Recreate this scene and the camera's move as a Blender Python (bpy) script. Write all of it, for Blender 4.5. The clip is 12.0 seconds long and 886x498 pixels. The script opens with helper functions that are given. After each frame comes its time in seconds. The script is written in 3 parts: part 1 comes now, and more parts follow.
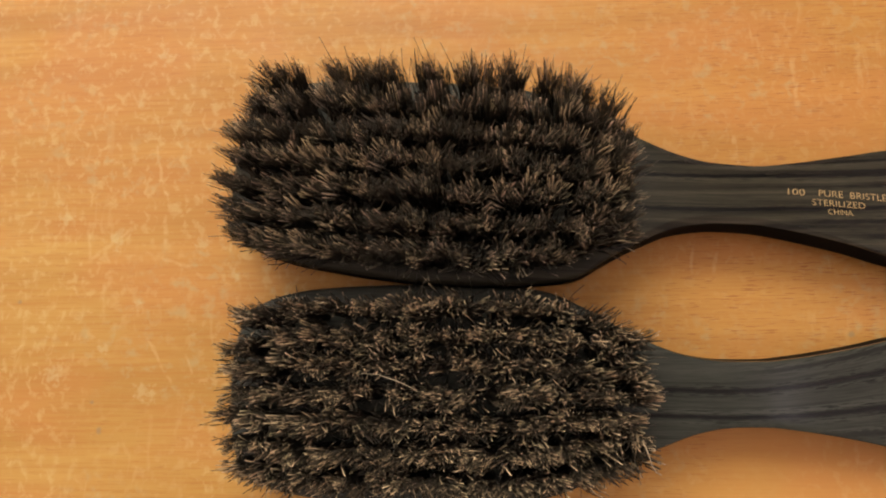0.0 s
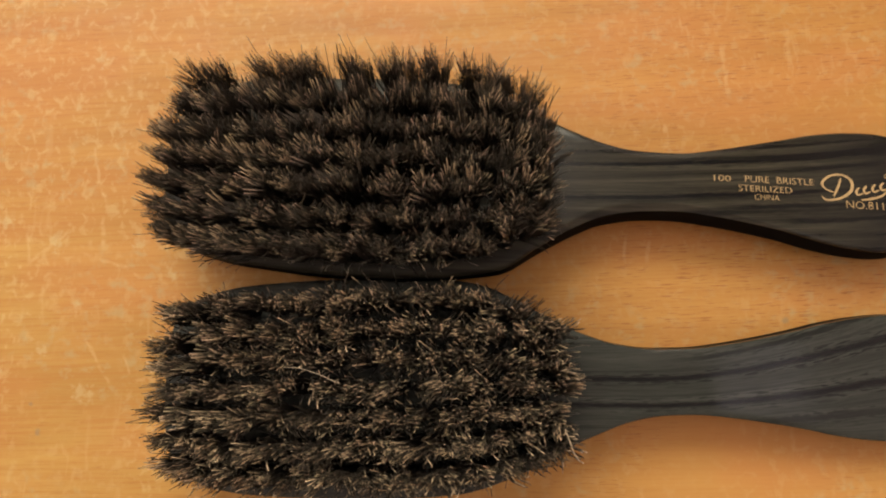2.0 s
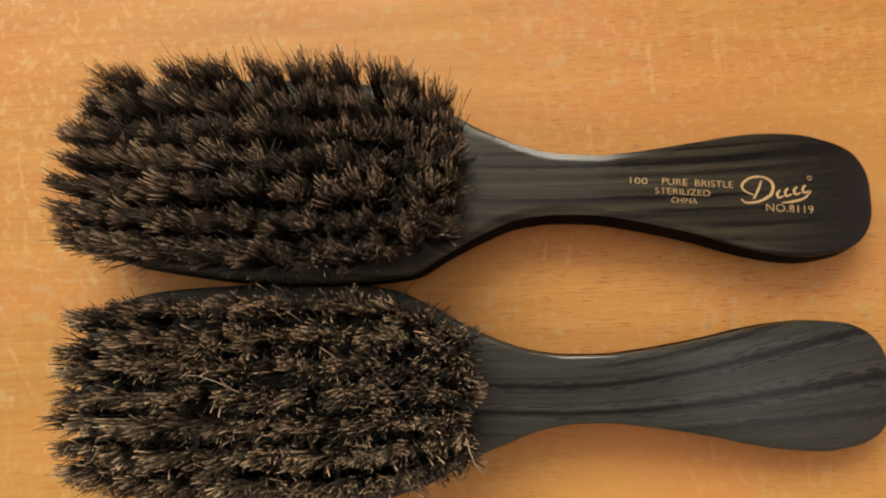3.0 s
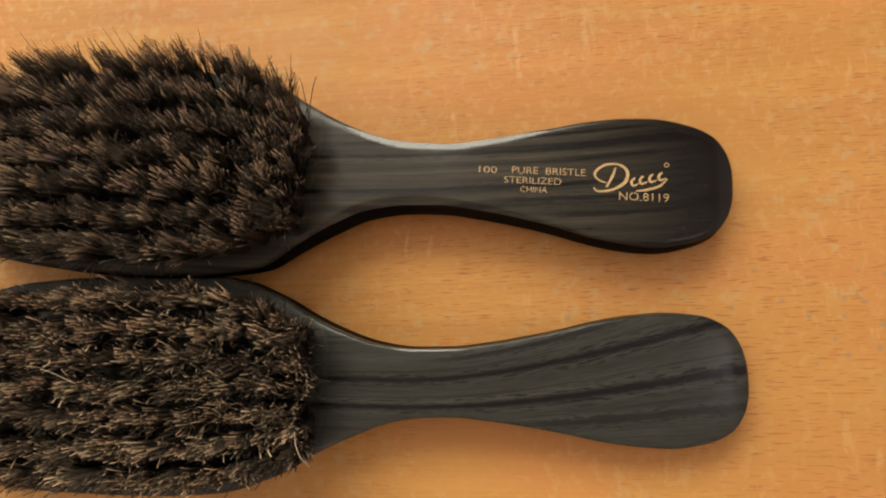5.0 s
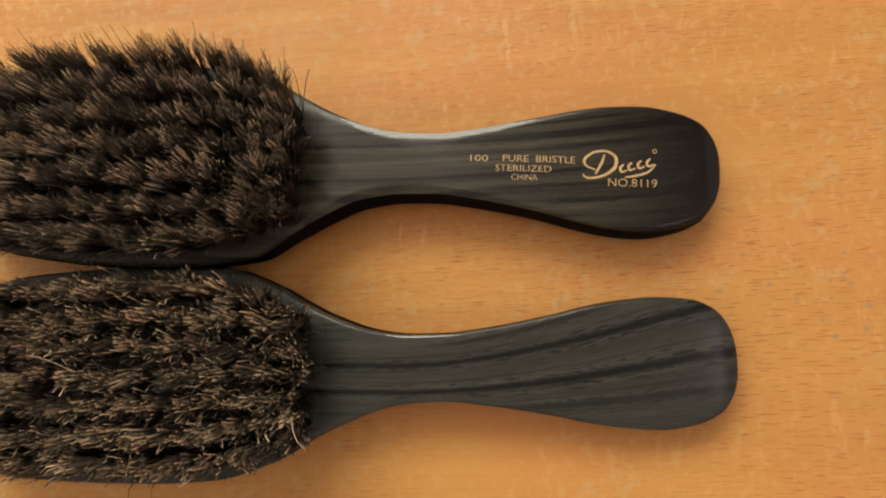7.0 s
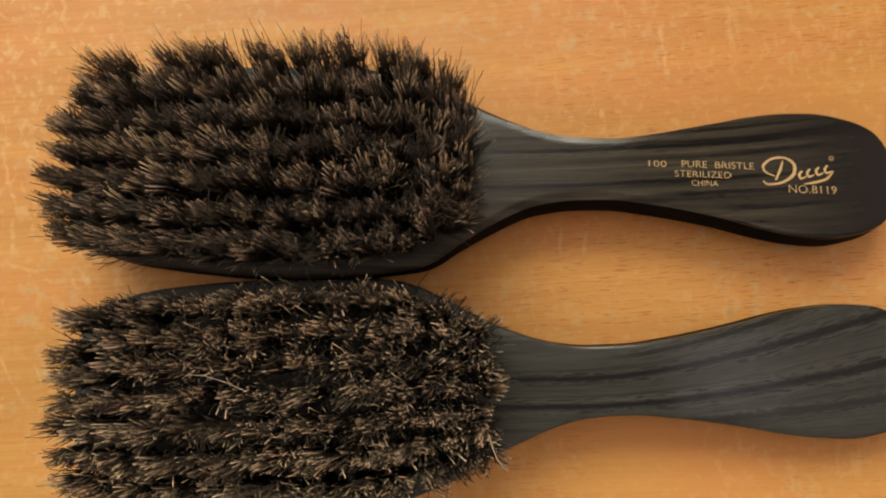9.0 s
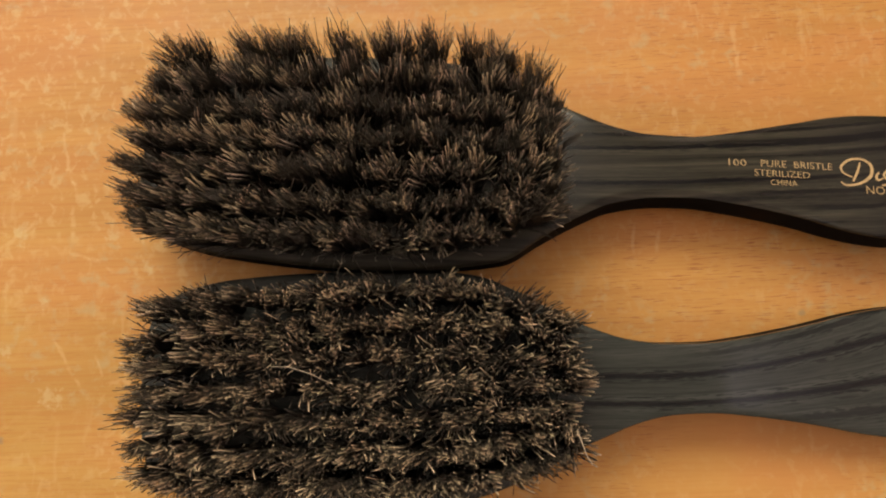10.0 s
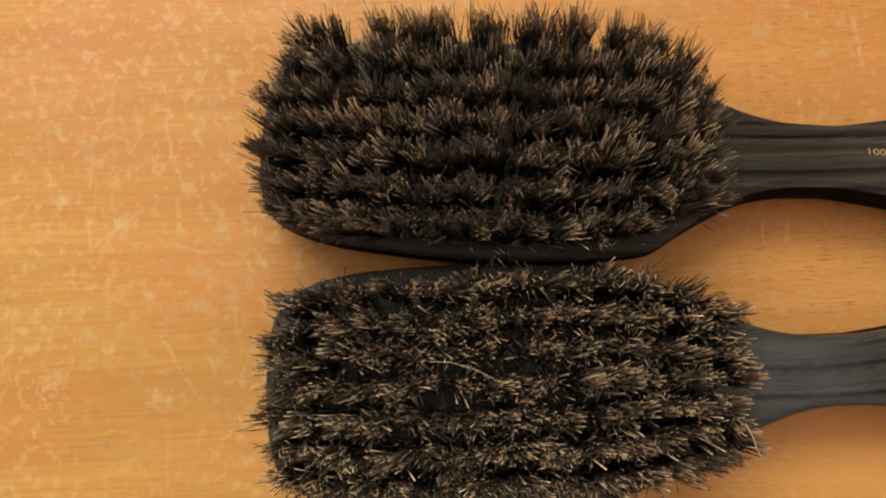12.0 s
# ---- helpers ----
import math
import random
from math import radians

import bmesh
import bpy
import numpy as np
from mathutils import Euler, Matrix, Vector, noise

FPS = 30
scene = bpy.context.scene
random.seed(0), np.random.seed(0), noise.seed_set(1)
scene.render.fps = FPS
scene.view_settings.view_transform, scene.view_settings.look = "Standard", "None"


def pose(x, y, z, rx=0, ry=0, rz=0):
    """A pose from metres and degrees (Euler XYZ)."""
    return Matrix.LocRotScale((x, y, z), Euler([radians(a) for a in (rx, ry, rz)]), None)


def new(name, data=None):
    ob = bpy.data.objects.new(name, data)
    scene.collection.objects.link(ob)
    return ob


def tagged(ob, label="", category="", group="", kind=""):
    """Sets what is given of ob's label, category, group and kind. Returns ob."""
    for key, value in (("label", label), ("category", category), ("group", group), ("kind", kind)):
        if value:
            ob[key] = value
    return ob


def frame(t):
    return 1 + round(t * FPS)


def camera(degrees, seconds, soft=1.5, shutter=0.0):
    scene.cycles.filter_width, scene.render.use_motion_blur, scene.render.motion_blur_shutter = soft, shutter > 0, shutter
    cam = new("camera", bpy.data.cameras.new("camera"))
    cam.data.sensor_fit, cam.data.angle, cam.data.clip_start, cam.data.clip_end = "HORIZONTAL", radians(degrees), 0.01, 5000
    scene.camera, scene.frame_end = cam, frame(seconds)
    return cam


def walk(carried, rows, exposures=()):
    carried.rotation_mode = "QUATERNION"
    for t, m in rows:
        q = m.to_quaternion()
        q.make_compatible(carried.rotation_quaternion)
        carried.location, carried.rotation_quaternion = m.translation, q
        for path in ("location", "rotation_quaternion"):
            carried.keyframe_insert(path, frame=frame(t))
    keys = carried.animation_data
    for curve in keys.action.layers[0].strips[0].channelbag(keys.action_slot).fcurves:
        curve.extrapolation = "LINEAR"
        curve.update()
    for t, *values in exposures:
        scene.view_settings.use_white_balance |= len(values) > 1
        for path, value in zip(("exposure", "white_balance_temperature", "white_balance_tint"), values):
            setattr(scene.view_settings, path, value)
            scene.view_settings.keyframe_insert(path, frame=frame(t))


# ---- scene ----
# ---------- camera and walk ----------
cam = camera(70.0, 12.0, soft=2.1)
PATH = [
    (0, 0.00794, -0.01925, 0.19774, 6.397, 3.073, -0.581),
    (0.5, 0.00656, -0.02191, 0.19680, 6.516, 2.846, -0.473),
    (1, 0.01007, -0.01891, 0.19638, 6.410, 2.798, -0.552),
    (1.5, 0.01713, -0.02098, 0.19610, 6.724, 3.251, -1.196),
    (2, 0.03023, -0.02412, 0.19617, 7.080, 3.693, -1.714),
    (2.5, 0.04495, -0.02275, 0.19298, 6.984, 4.204, -1.504),
    (3, 0.05850, -0.02118, 0.19158, 6.422, 4.740, -1.759),
    (3.5, 0.07006, -0.02123, 0.19061, 6.013, 5.623, -1.511),
    (5.3, 0.11246, -0.02109, 0.18276, 4.945, 7.821, -1.800),
    (5.5, 0.11303, -0.02049, 0.18305, 4.738, 7.853, -1.972),
    (6, 0.11434, -0.01997, 0.18338, 4.618, 8.096, -2.033),
    (6.5, 0.11207, -0.02148, 0.18505, 4.914, 7.860, -1.902),
    (6.7, 0.11286, -0.02326, 0.18524, 5.092, 7.865, -2.002),
    (8.3, 0.07217, -0.02779, 0.18672, 6.509, 5.058, -3.539),
    (8.5, 0.06243, -0.02833, 0.18519, 7.274, 4.397, -3.512),
    (9, 0.04985, -0.02438, 0.18434, 6.829, 3.462, -3.002),
    (9.5, 0.03705, -0.02676, 0.18449, 7.057, 2.675, -2.707),
    (10, 0.02460, -0.02565, 0.18394, 7.207, 2.073, -2.173),
    (10.5, 0.01155, -0.02341, 0.18105, 6.827, 1.179, -2.131),
    (11, -0.00316, -0.02563, 0.17946, 6.933, 0.363, -2.309),
    (11.5, -0.01261, -0.02804, 0.17935, 7.159, -0.245, -2.339),
    (12, -0.02102, -0.02544, 0.17806, 7.220, -0.737, -2.633),
]
walk(cam, [(t, pose(x, y, z, rx, ry, rz)) for t, x, y, z, rx, ry, rz in PATH])

# ---------- light ----------
world = bpy.data.worlds.new("world")
scene.world = world
world.use_nodes = True
world.node_tree.nodes["Background"].inputs[0].default_value = (0.6, 0.7, 0.9, 1)
world.node_tree.nodes["Background"].inputs[1].default_value = 0.05

# window opening in the north wall; heights are above the tabletop
WX0, WX1, WZ0, WZ1, WY = -2.10, 0.70, 1.20, 2.90, 1.9
CEILING_Z = 3.05
lamp = bpy.data.lights.new("window_daylight", "AREA")
lamp.shape, lamp.size, lamp.size_y = "RECTANGLE", WX1 - WX0 - 0.1, WZ1 - WZ0 - 0.1
lamp.energy, lamp.color = 136.0, (1.0, 0.935, 0.77)
new("window_daylight", lamp).matrix_world = pose((WX0 + WX1) / 2, WY + 0.03, (WZ0 + WZ1) / 2, -90, 0, 0)
# a ceiling lamp: x, y, width, depth, watts
PANELS = [(1.75, -0.35, 0.7, 0.5, 2.0)]
for px, py, pw, pd, watts in PANELS:
    lamp = bpy.data.lights.new("ceiling_lamp", "AREA")
    lamp.shape, lamp.size, lamp.size_y = "RECTANGLE", pw, pd
    lamp.energy, lamp.color = watts, (1.0, 0.86, 0.92)
    new("ceiling_lamp", lamp).matrix_world = pose(px, py, CEILING_Z - 0.06, 0, 0, 0)
scene.view_settings.exposure = 0.0


# ---------- material helpers ----------
class Nodes:
    """Short hand for a node material."""

    def __init__(self, name, rough=0.5, metal=0.0):
        self.mat = bpy.data.materials.new(name)
        self.mat.use_nodes = True
        self.tree = self.mat.node_tree
        self.bsdf = self.tree.nodes["Principled BSDF"]
        self.set("Roughness", rough)
        self.set("Metallic", metal)

    def put(self, socket, value):
        if isinstance(value, bpy.types.NodeSocket):
            self.tree.links.new(value, socket)
        else:
            socket.default_value = value

    def set(self, name, value):
        self.put(self.bsdf.inputs[name], value)

    def coords(self, scale=(1, 1, 1), shift=(0, 0, 0), kind="Object"):
        tc = self.tree.nodes.new("ShaderNodeTexCoord")
        mp = self.tree.nodes.new("ShaderNodeMapping")
        mp.inputs["Scale"].default_value = scale
        mp.inputs["Location"].default_value = shift
        self.tree.links.new(tc.outputs[kind], mp.inputs[0])
        return mp.outputs[0]

    def noise(self, vec, scale=1.0, detail=2.0, rough=0.5, distortion=0.0):
        n = self.tree.nodes.new("ShaderNodeTexNoise")
        n.inputs["Scale"].default_value = scale
        n.inputs["Detail"].default_value = detail
        n.inputs["Roughness"].default_value = rough
        n.inputs["Distortion"].default_value = distortion
        self.tree.links.new(vec, n.inputs["Vector"])
        return n.outputs["Fac"]

    def math(self, op, a, b=0.0, c=0.0, clamp=False):
        n = self.tree.nodes.new("ShaderNodeMath")
        n.operation, n.use_clamp = op, clamp
        for i, v in enumerate((a, b, c)):
            self.put(n.inputs[i], v)
        return n.outputs[0]

    def ramp(self, fac, lo, hi, out0=0.0, out1=1.0):
        n = self.tree.nodes.new("ShaderNodeMapRange")
        n.interpolation_type = "SMOOTHSTEP"
        self.put(n.inputs["Value"], fac)
        n.inputs["From Min"].default_value, n.inputs["From Max"].default_value = lo, hi
        n.inputs["To Min"].default_value, n.inputs["To Max"].default_value = out0, out1
        return n.outputs[0]

    def mix(self, fac, a, b):
        n = self.tree.nodes.new("ShaderNodeMix")
        n.data_type = "RGBA"
        self.put(n.inputs[0], fac)
        for i, v in ((6, a), (7, b)):
            self.put(n.inputs[i], v if isinstance(v, bpy.types.NodeSocket) else (*v, 1))
        return n.outputs[2]

    def axis(self, vec, k):
        n = self.tree.nodes.new("ShaderNodeSeparateXYZ")
        self.tree.links.new(vec, n.inputs[0])
        return n.outputs[k]

    def combine(self, x, y, z):
        n = self.tree.nodes.new("ShaderNodeCombineXYZ")
        for i, v in enumerate((x, y, z)):
            self.put(n.inputs[i], v)
        return n.outputs[0]

    def bump(self, height, strength, distance):
        n = self.tree.nodes.new("ShaderNodeBump")
        n.inputs["Strength"].default_value, n.inputs["Distance"].default_value = strength, distance
        self.tree.links.new(height, n.inputs["Height"])
        self.tree.links.new(n.outputs[0], self.bsdf.inputs["Normal"])

    def island(self):
        return self.tree.nodes.new("ShaderNodeNewGeometry").outputs["Random Per Island"]

    def object_random(self):
        return self.tree.nodes.new("ShaderNodeObjectInfo").outputs["Random"]


def table_material():
    m = Nodes("beech_laminate", 0.42)
    p = m.coords()
    x, y = m.axis(p, 0), m.axis(p, 1)
    bands = m.noise(m.coords((5, 55, 1)), 1.0, 3.0, 0.55, 0.3)
    fine = m.noise(m.coords((35, 900, 1), (3, 1, 0)), 1.0, 2.0, 0.6)
    # yellower at the lower left, redder towards the right and the top
    redder = m.ramp(m.math("ADD", x, m.math("MULTIPLY", y, 1.2)), -0.15, 0.0)
    deep = m.mix(redder, (0.428, 0.230, 0.056), (0.418, 0.197, 0.045))
    pale = m.mix(redder, (0.535, 0.318, 0.086), (0.536, 0.276, 0.067))
    col = m.mix(m.ramp(bands, 0.3, 0.7), deep, pale)
    col = m.mix(m.ramp(fine, 0.35, 0.75, 0.0, 0.45), col, (0.40, 0.15, 0.028))
    # dull cast of the light towards the lower right, put into the colour
    light_cast = m.ramp(m.math("SUBTRACT", x, m.math("MULTIPLY", y, 1.2)), 0.05, 0.20)
    col = m.mix(m.math("MULTIPLY", light_cast, 0.6), col, (0.46, 0.238, 0.066))
    warm = m.ramp(m.noise(m.coords((14, 30, 1), (2, 6, 0)), 1.0, 2.0, 0.6, 0.4), 0.42, 0.68)
    col = m.mix(m.math("MULTIPLY", warm, 0.42), col, (0.50, 0.195, 0.058))
    # short dark pores, lying along the grain
    pores = m.ramp(m.noise(m.coords((170, 2300, 1), (7, 2, 0)), 1.0, 1.0, 0.5), 0.59, 0.69)
    where = m.math("MULTIPLY", m.ramp(m.noise(m.coords((14, 20, 1), (1, 5, 0)), 1.0, 2.0), 0.30, 0.62), m.ramp(x, -0.10, 0.16, 0.28, 1.0))
    col = m.mix(m.math("MULTIPLY", pores, where), col, (0.32, 0.115, 0.032))
    # pale scuffs and dried spills, most of them left of the brushes
    scuff = m.ramp(m.noise(m.coords((330, 280, 1), (2, 9, 0)), 1.0, 3.0, 0.6, 0.5), 0.50, 0.68)
    patch = m.ramp(m.noise(m.coords((16, 12, 1), (4, 4, 0)), 1.0, 2.0), 0.22, 0.50)
    left = m.ramp(x, -0.09, 0.03, 1.0, 0.42)
    scuff = m.math("MULTIPLY", m.math("MULTIPLY", scuff, patch), left)
    col = m.mix(m.math("MULTIPLY", scuff, 0.42), col, (0.60, 0.43, 0.19))
    # a faint greenish bloom of wear
    bloom = m.ramp(m.noise(m.coords((190, 230, 1), (5, 1, 0)), 1.0, 4.0, 0.65, 0.3), 0.50, 0.72)
    bloom = m.math("MULTIPLY", bloom, m.ramp(m.noise(m.coords((20, 24, 1), (9, 7, 0)), 1.0, 1.0), 0.42, 0.60))
    col = m.mix(m.math("MULTIPLY", bloom, 0.55), col, (0.43, 0.33, 0.16))
    # small vertical rub marks
    rub = m.ramp(m.noise(m.coords((300, 75, 1), (8, 3, 0)), 1.0, 3.0, 0.6, 0.8), 0.56, 0.70)
    rub = m.math("MULTIPLY", rub, m.ramp(m.noise(m.coords((22, 26, 1), (6, 0, 0)), 1.0, 1.0), 0.48, 0.62))
    col = m.mix(m.math("MULTIPLY", rub, 0.17), col, (0.62, 0.45, 0.21))
    # thin pale scratches, wavering and broken
    sway = m.math("MULTIPLY", m.math("SUBTRACT", m.noise(m.coords((110, 110, 1), (3, 8, 0)), 1.0, 3.0), 0.5), 0.0050)
    broken = m.ramp(m.noise(m.coords((260, 260, 1), (5, 2, 0)), 1.0, 2.0), 0.36, 0.56)
    lines = None
    for ax, ay, bx, by, half in SCRATCHES:
        long = math.hypot(bx - ax, by - ay)
        ux, uy = (bx - ax) / long, (by - ay) / long
        dx, dy = m.math("SUBTRACT", x, ax), m.math("SUBTRACT", y, ay)
        run = m.math("ADD", m.math("MULTIPLY", dx, ux), m.math("MULTIPLY", dy, uy))
        off = m.math("ABSOLUTE", m.math("ADD", sway, m.math("SUBTRACT", m.math("MULTIPLY", dx, uy), m.math("MULTIPLY", dy, ux))))
        inside = m.math("MULTIPLY", m.ramp(run, -0.002, 0.002), m.ramp(run, long - 0.002, long + 0.002, 1.0, 0.0))
        line = m.math("MULTIPLY", m.ramp(off, half * 0.4, half * 1.6, 1.0, 0.0), inside)
        lines = line if lines is None else m.math("MAXIMUM", lines, line)
    col = m.mix(m.math("MULTIPLY", m.math("MULTIPLY", lines, broken), 0.28), col, (0.64, 0.46, 0.22))
    # dried pale spots
    ragged = m.noise(m.coords((420, 420, 1), (1, 6, 0)), 1.0, 3.0, 0.65)
    spots = None
    for sx, sy, r in PALE_SPOTS:
        dx, dy = m.math("SUBTRACT", x, sx), m.math("SUBTRACT", y, sy)
        d = m.math("SQRT", m.math("ADD", m.math("MULTIPLY", dx, dx), m.math("MULTIPLY", dy, dy)))
        spot = m.ramp(m.math("ADD", d, m.math("MULTIPLY", m.math("SUBTRACT", ragged, 0.5), r * 5.0)), r * 0.2, r * 1.2, 1.0, 0.0)
        spots = spot if spots is None else m.math("MAXIMUM", spots, spot)
    col = m.mix(m.math("MULTIPLY", spots, 0.42), col, (0.55, 0.43, 0.22))
    # grey specks
    wob = m.noise(m.coords((500, 500, 1)), 1.0, 2.0)
    specks = None
    for sx, sy, r in GREY_SPECKS:
        dx, dy = m.math("SUBTRACT", x, sx), m.math("SUBTRACT", y, sy)
        d = m.math("SQRT", m.math("ADD", m.math("MULTIPLY", dx, dx), m.math("MULTIPLY", dy, dy)))
        r *= 0.75
        s = m.ramp(m.math("ADD", d, m.math("MULTIPLY", m.math("SUBTRACT", wob, 0.5), r * 2.2)), r * 0.4, r * 1.2, 1.0, 0.0)
        specks = s if specks is None else m.math("MAXIMUM", specks, s)
    col = m.mix(m.math("MULTIPLY", specks, 0.55), col, (0.24, 0.19, 0.12))
    m.set("Base Color", col)
    m.set("Roughness", m.ramp(m.noise(m.coords((60, 60, 1)), 1.0, 3.0), 0.3, 0.7, 0.42, 0.58))
    m.set("Specular IOR Level", 0.35)
    m.bump(m.math("SUBTRACT", fine, pores), 0.12, 0.0002)
    return m.mat


SCRATCHES = [
    (-0.097, 0.040, -0.091, 0.017, 0.0005), (-0.096, -0.024, -0.089, -0.038, 0.0004), (-0.098, 0.004, -0.080, -0.004, 0.0005),
    (-0.107, 0.060, -0.102, 0.052, 0.0004), (-0.117, 0.001, -0.104, 0.011, 0.0006), (0.075, 0.006, 0.074, -0.005, 0.0005),
    (0.082, 0.003, 0.081, -0.005, 0.0005), (0.109, 0.062, 0.109, 0.046, 0.0007), (0.089, 0.038, 0.090, 0.029, 0.0005),
    (-0.084, -0.030, -0.082, -0.037, 0.0004), (-0.118, 0.011, -0.117, 0.001, 0.0005), (-0.092, 0.015, -0.092, 0.005, 0.0006),
]
PALE_SPOTS = [
    (-0.097, -0.041, 0.0030), (-0.111, -0.027, 0.0020), (-0.127, -0.035, 0.0032), (-0.100, -0.013, 0.0018), (-0.069, -0.004, 0.0020),
    (-0.102, 0.053, 0.0018), (-0.095, 0.069, 0.0024), (-0.126, 0.015, 0.0024), (-0.080, 0.006, 0.0022), (-0.108, 0.008, 0.0030),
]
GREY_SPECKS = [
    (0.1970, -0.0140, 0.0010), (0.1932, -0.0212, 0.0012), (0.1965, -0.0205, 0.0008), (0.1985, -0.0225, 0.0013),
    (0.2022, -0.0284, 0.0013), (0.1198, -0.0247, 0.0014), (0.1840, -0.0260, 0.0011), (0.2010, -0.0345, 0.0012),
    (0.1775, -0.0215, 0.0009), (0.1930, -0.0365, 0.0010), (0.2085, -0.0375, 0.0020), (0.2080, -0.0205, 0.0010),
    (0.2040, -0.0150, 0.0010), (0.1710, -0.0130, 0.0009), (0.1640, -0.0230, 0.0010), (0.1930, -0.0260, 0.0009), (0.1900, -0.0320, 0.0009),
    (-0.1113, -0.0525, 0.0014), (-0.1140, -0.0440, 0.0009), (-0.1396, -0.0120, 0.0012), (0.1850, -0.0385, 0.0007),
]


def lacquer_material(name, dark, light, seed, slant, fan, rough, coarse, banding, swing, streaks, dashes, blackened, gloss):
    """Black-stained wood under lacquer: dark grain along the brush, drifting sideways at the handle's end.
    streaks: (place across, half width, strength, from x, to x)."""
    m = Nodes(name, rough)
    p = m.coords()
    x, y = m.axis(p, 0), m.axis(p, 1)
    swell = m.noise(m.coords((14, 20, 1), (0, 0, seed)), 1.0, 1.0)
    drift = m.math("MULTIPLY", m.ramp(x, 0.14, 0.27), slant)
    yy = m.math("ADD", y, m.math("MULTIPLY", m.math("SUBTRACT", swell, 0.5), 0.0035))
    yy = m.math("DIVIDE", m.math("SUBTRACT", yy, drift), m.math("ADD", 1.0, m.math("MULTIPLY", drift, fan)))
    bands = m.noise(m.combine(m.math("MULTIPLY", x, 5.0), m.math("MULTIPLY", yy, coarse), seed), 1.0, 2.0, 0.55)
    lines = m.noise(m.combine(m.math("MULTIPLY", x, 9.0), m.math("MULTIPLY", yy, 700.0), seed + 3.0), 1.0, 2.0, 0.6)
    fibre = m.noise(m.combine(m.math("MULTIPLY", x, 110.0), m.math("MULTIPLY", yy, 3000.0), 5.0), 1.0, 2.0, 0.6)
    dash = m.noise(m.combine(m.math("MULTIPLY", x, 260.0), m.math("MULTIPLY", yy, 2600.0), seed + 8.0), 1.0, 1.0, 0.5)
    ragged = m.math("MULTIPLY", m.math("SUBTRACT", dash, 0.5), 0.0014)
    mask = m.math("MULTIPLY", m.ramp(m.math("ADD", bands, m.math("MULTIPLY", m.math("SUBTRACT", dash, 0.5), 0.16)), 0.36, 0.50, 1.0, 0.0), banding)
    mask = m.math("MULTIPLY", mask, m.ramp(x, 0.13, 0.20, 0.45, 1.0))
    near = None
    for place, half, strength, x0, x1 in streaks:
        d = m.math("ABSOLUTE", m.math("SUBTRACT", yy, place))
        reach = m.math("MULTIPLY", m.ramp(x, x0 - 0.012, x0 + 0.012, 0.0, strength), m.ramp(x, x1 - 0.012, x1 + 0.012, 1.0, 0.0))
        core = m.math("MULTIPLY", m.ramp(m.math("ADD", d, ragged), half * 0.35, half * 1.5, 1.0, 0.0), reach)
        mask = m.math("MAXIMUM", mask, core)
        halo = m.math("MULTIPLY", m.ramp(d, half, half * 4.5, 1.0, 0.0), reach)
        near = halo if near is None else m.math("MAXIMUM", near, halo)
    # short dark dashes crowd round the streaks
    dots = m.math("MULTIPLY", m.ramp(dash, 0.53, 0.62), m.math("MULTIPLY", m.math("ADD", near, 0.10), dashes))
    mask = m.math("MAXIMUM", mask, dots)
    mask = m.math("MAXIMUM", mask, m.ramp(lines, 0.47, 0.34, 0.0, 0.5))
    # the handle's end is stained darker
    mask = m.math("MAXIMUM", mask, m.ramp(m.math("ADD", x, m.math("MULTIPLY", m.math("SUBTRACT", lines, 0.5), 0.03)), 0.180, 0.226, 0.0, blackened))
    col = m.mix(m.ramp(bands, 0.40, 0.66), tuple((1 - swing) * c for c in light), tuple((1 + swing) * c for c in light))
    col = m.mix(m.ramp(fibre, 0.35, 0.75, 0.0, 0.40), col, dark)
    col = m.mix(mask, col, dark)
    m.set("Base Color", col)
    # the lacquer is dull and dusty between the bristles
    dull = m.ramp(x, 0.106, 0.125, 0.35, 0.0)
    m.set("Roughness", m.math("ADD", dull, m.ramp(m.noise(m.coords((120, 120, 120)), 1.0, 3.0), 0.3, 0.7, rough * 0.8, rough * 1.3)))
    m.set("Specular IOR Level", gloss)
    m.bump(fibre, 0.08, 0.0001)
    return m.mat


def bristle_material(name, root, mid, tips, start, share, least):
    """Boar bristle: dark at the root, split and bleached at the tip, lock by lock."""
    m = Nodes(name, 0.42)
    z = m.axis(m.coords(), 2)
    island, tuft = m.island(), m.object_random()
    col = m.mix(m.ramp(z, 0.004, 0.016), root, mid)
    lock = m.coords(kind="UV")
    tipped = m.math("MULTIPLY", m.ramp(z, start, start + 0.0050), m.ramp(island, 0.0, 1.0, 0.7, 1.0))
    tipped = m.math("MULTIPLY", tipped, m.ramp(m.axis(lock, 0), share, 0.85, least, 1.0))
    tipped = m.math("MULTIPLY", tipped, m.ramp(tuft, 0.0, 0.8, 0.6, 1.0))
    tip = m.mix(m.axis(lock, 1), tips[0], tips[1])
    m.set("Base Color", m.mix(tipped, col, tip))
    m.set("Specular IOR Level", 0.45)
    return m.mat


def plain(name, colour, rough=0.6, metal=0.0, vary=0.12, scale=40.0):
    m = Nodes(name, rough, metal)
    n = m.noise(m.coords((scale, scale, scale)), 1.0, 3.0)
    m.set("Base Color", m.mix(n, tuple(c * (1 - vary) for c in colour), tuple(min(1, c * (1 + vary)) for c in colour)))
    return m.mat


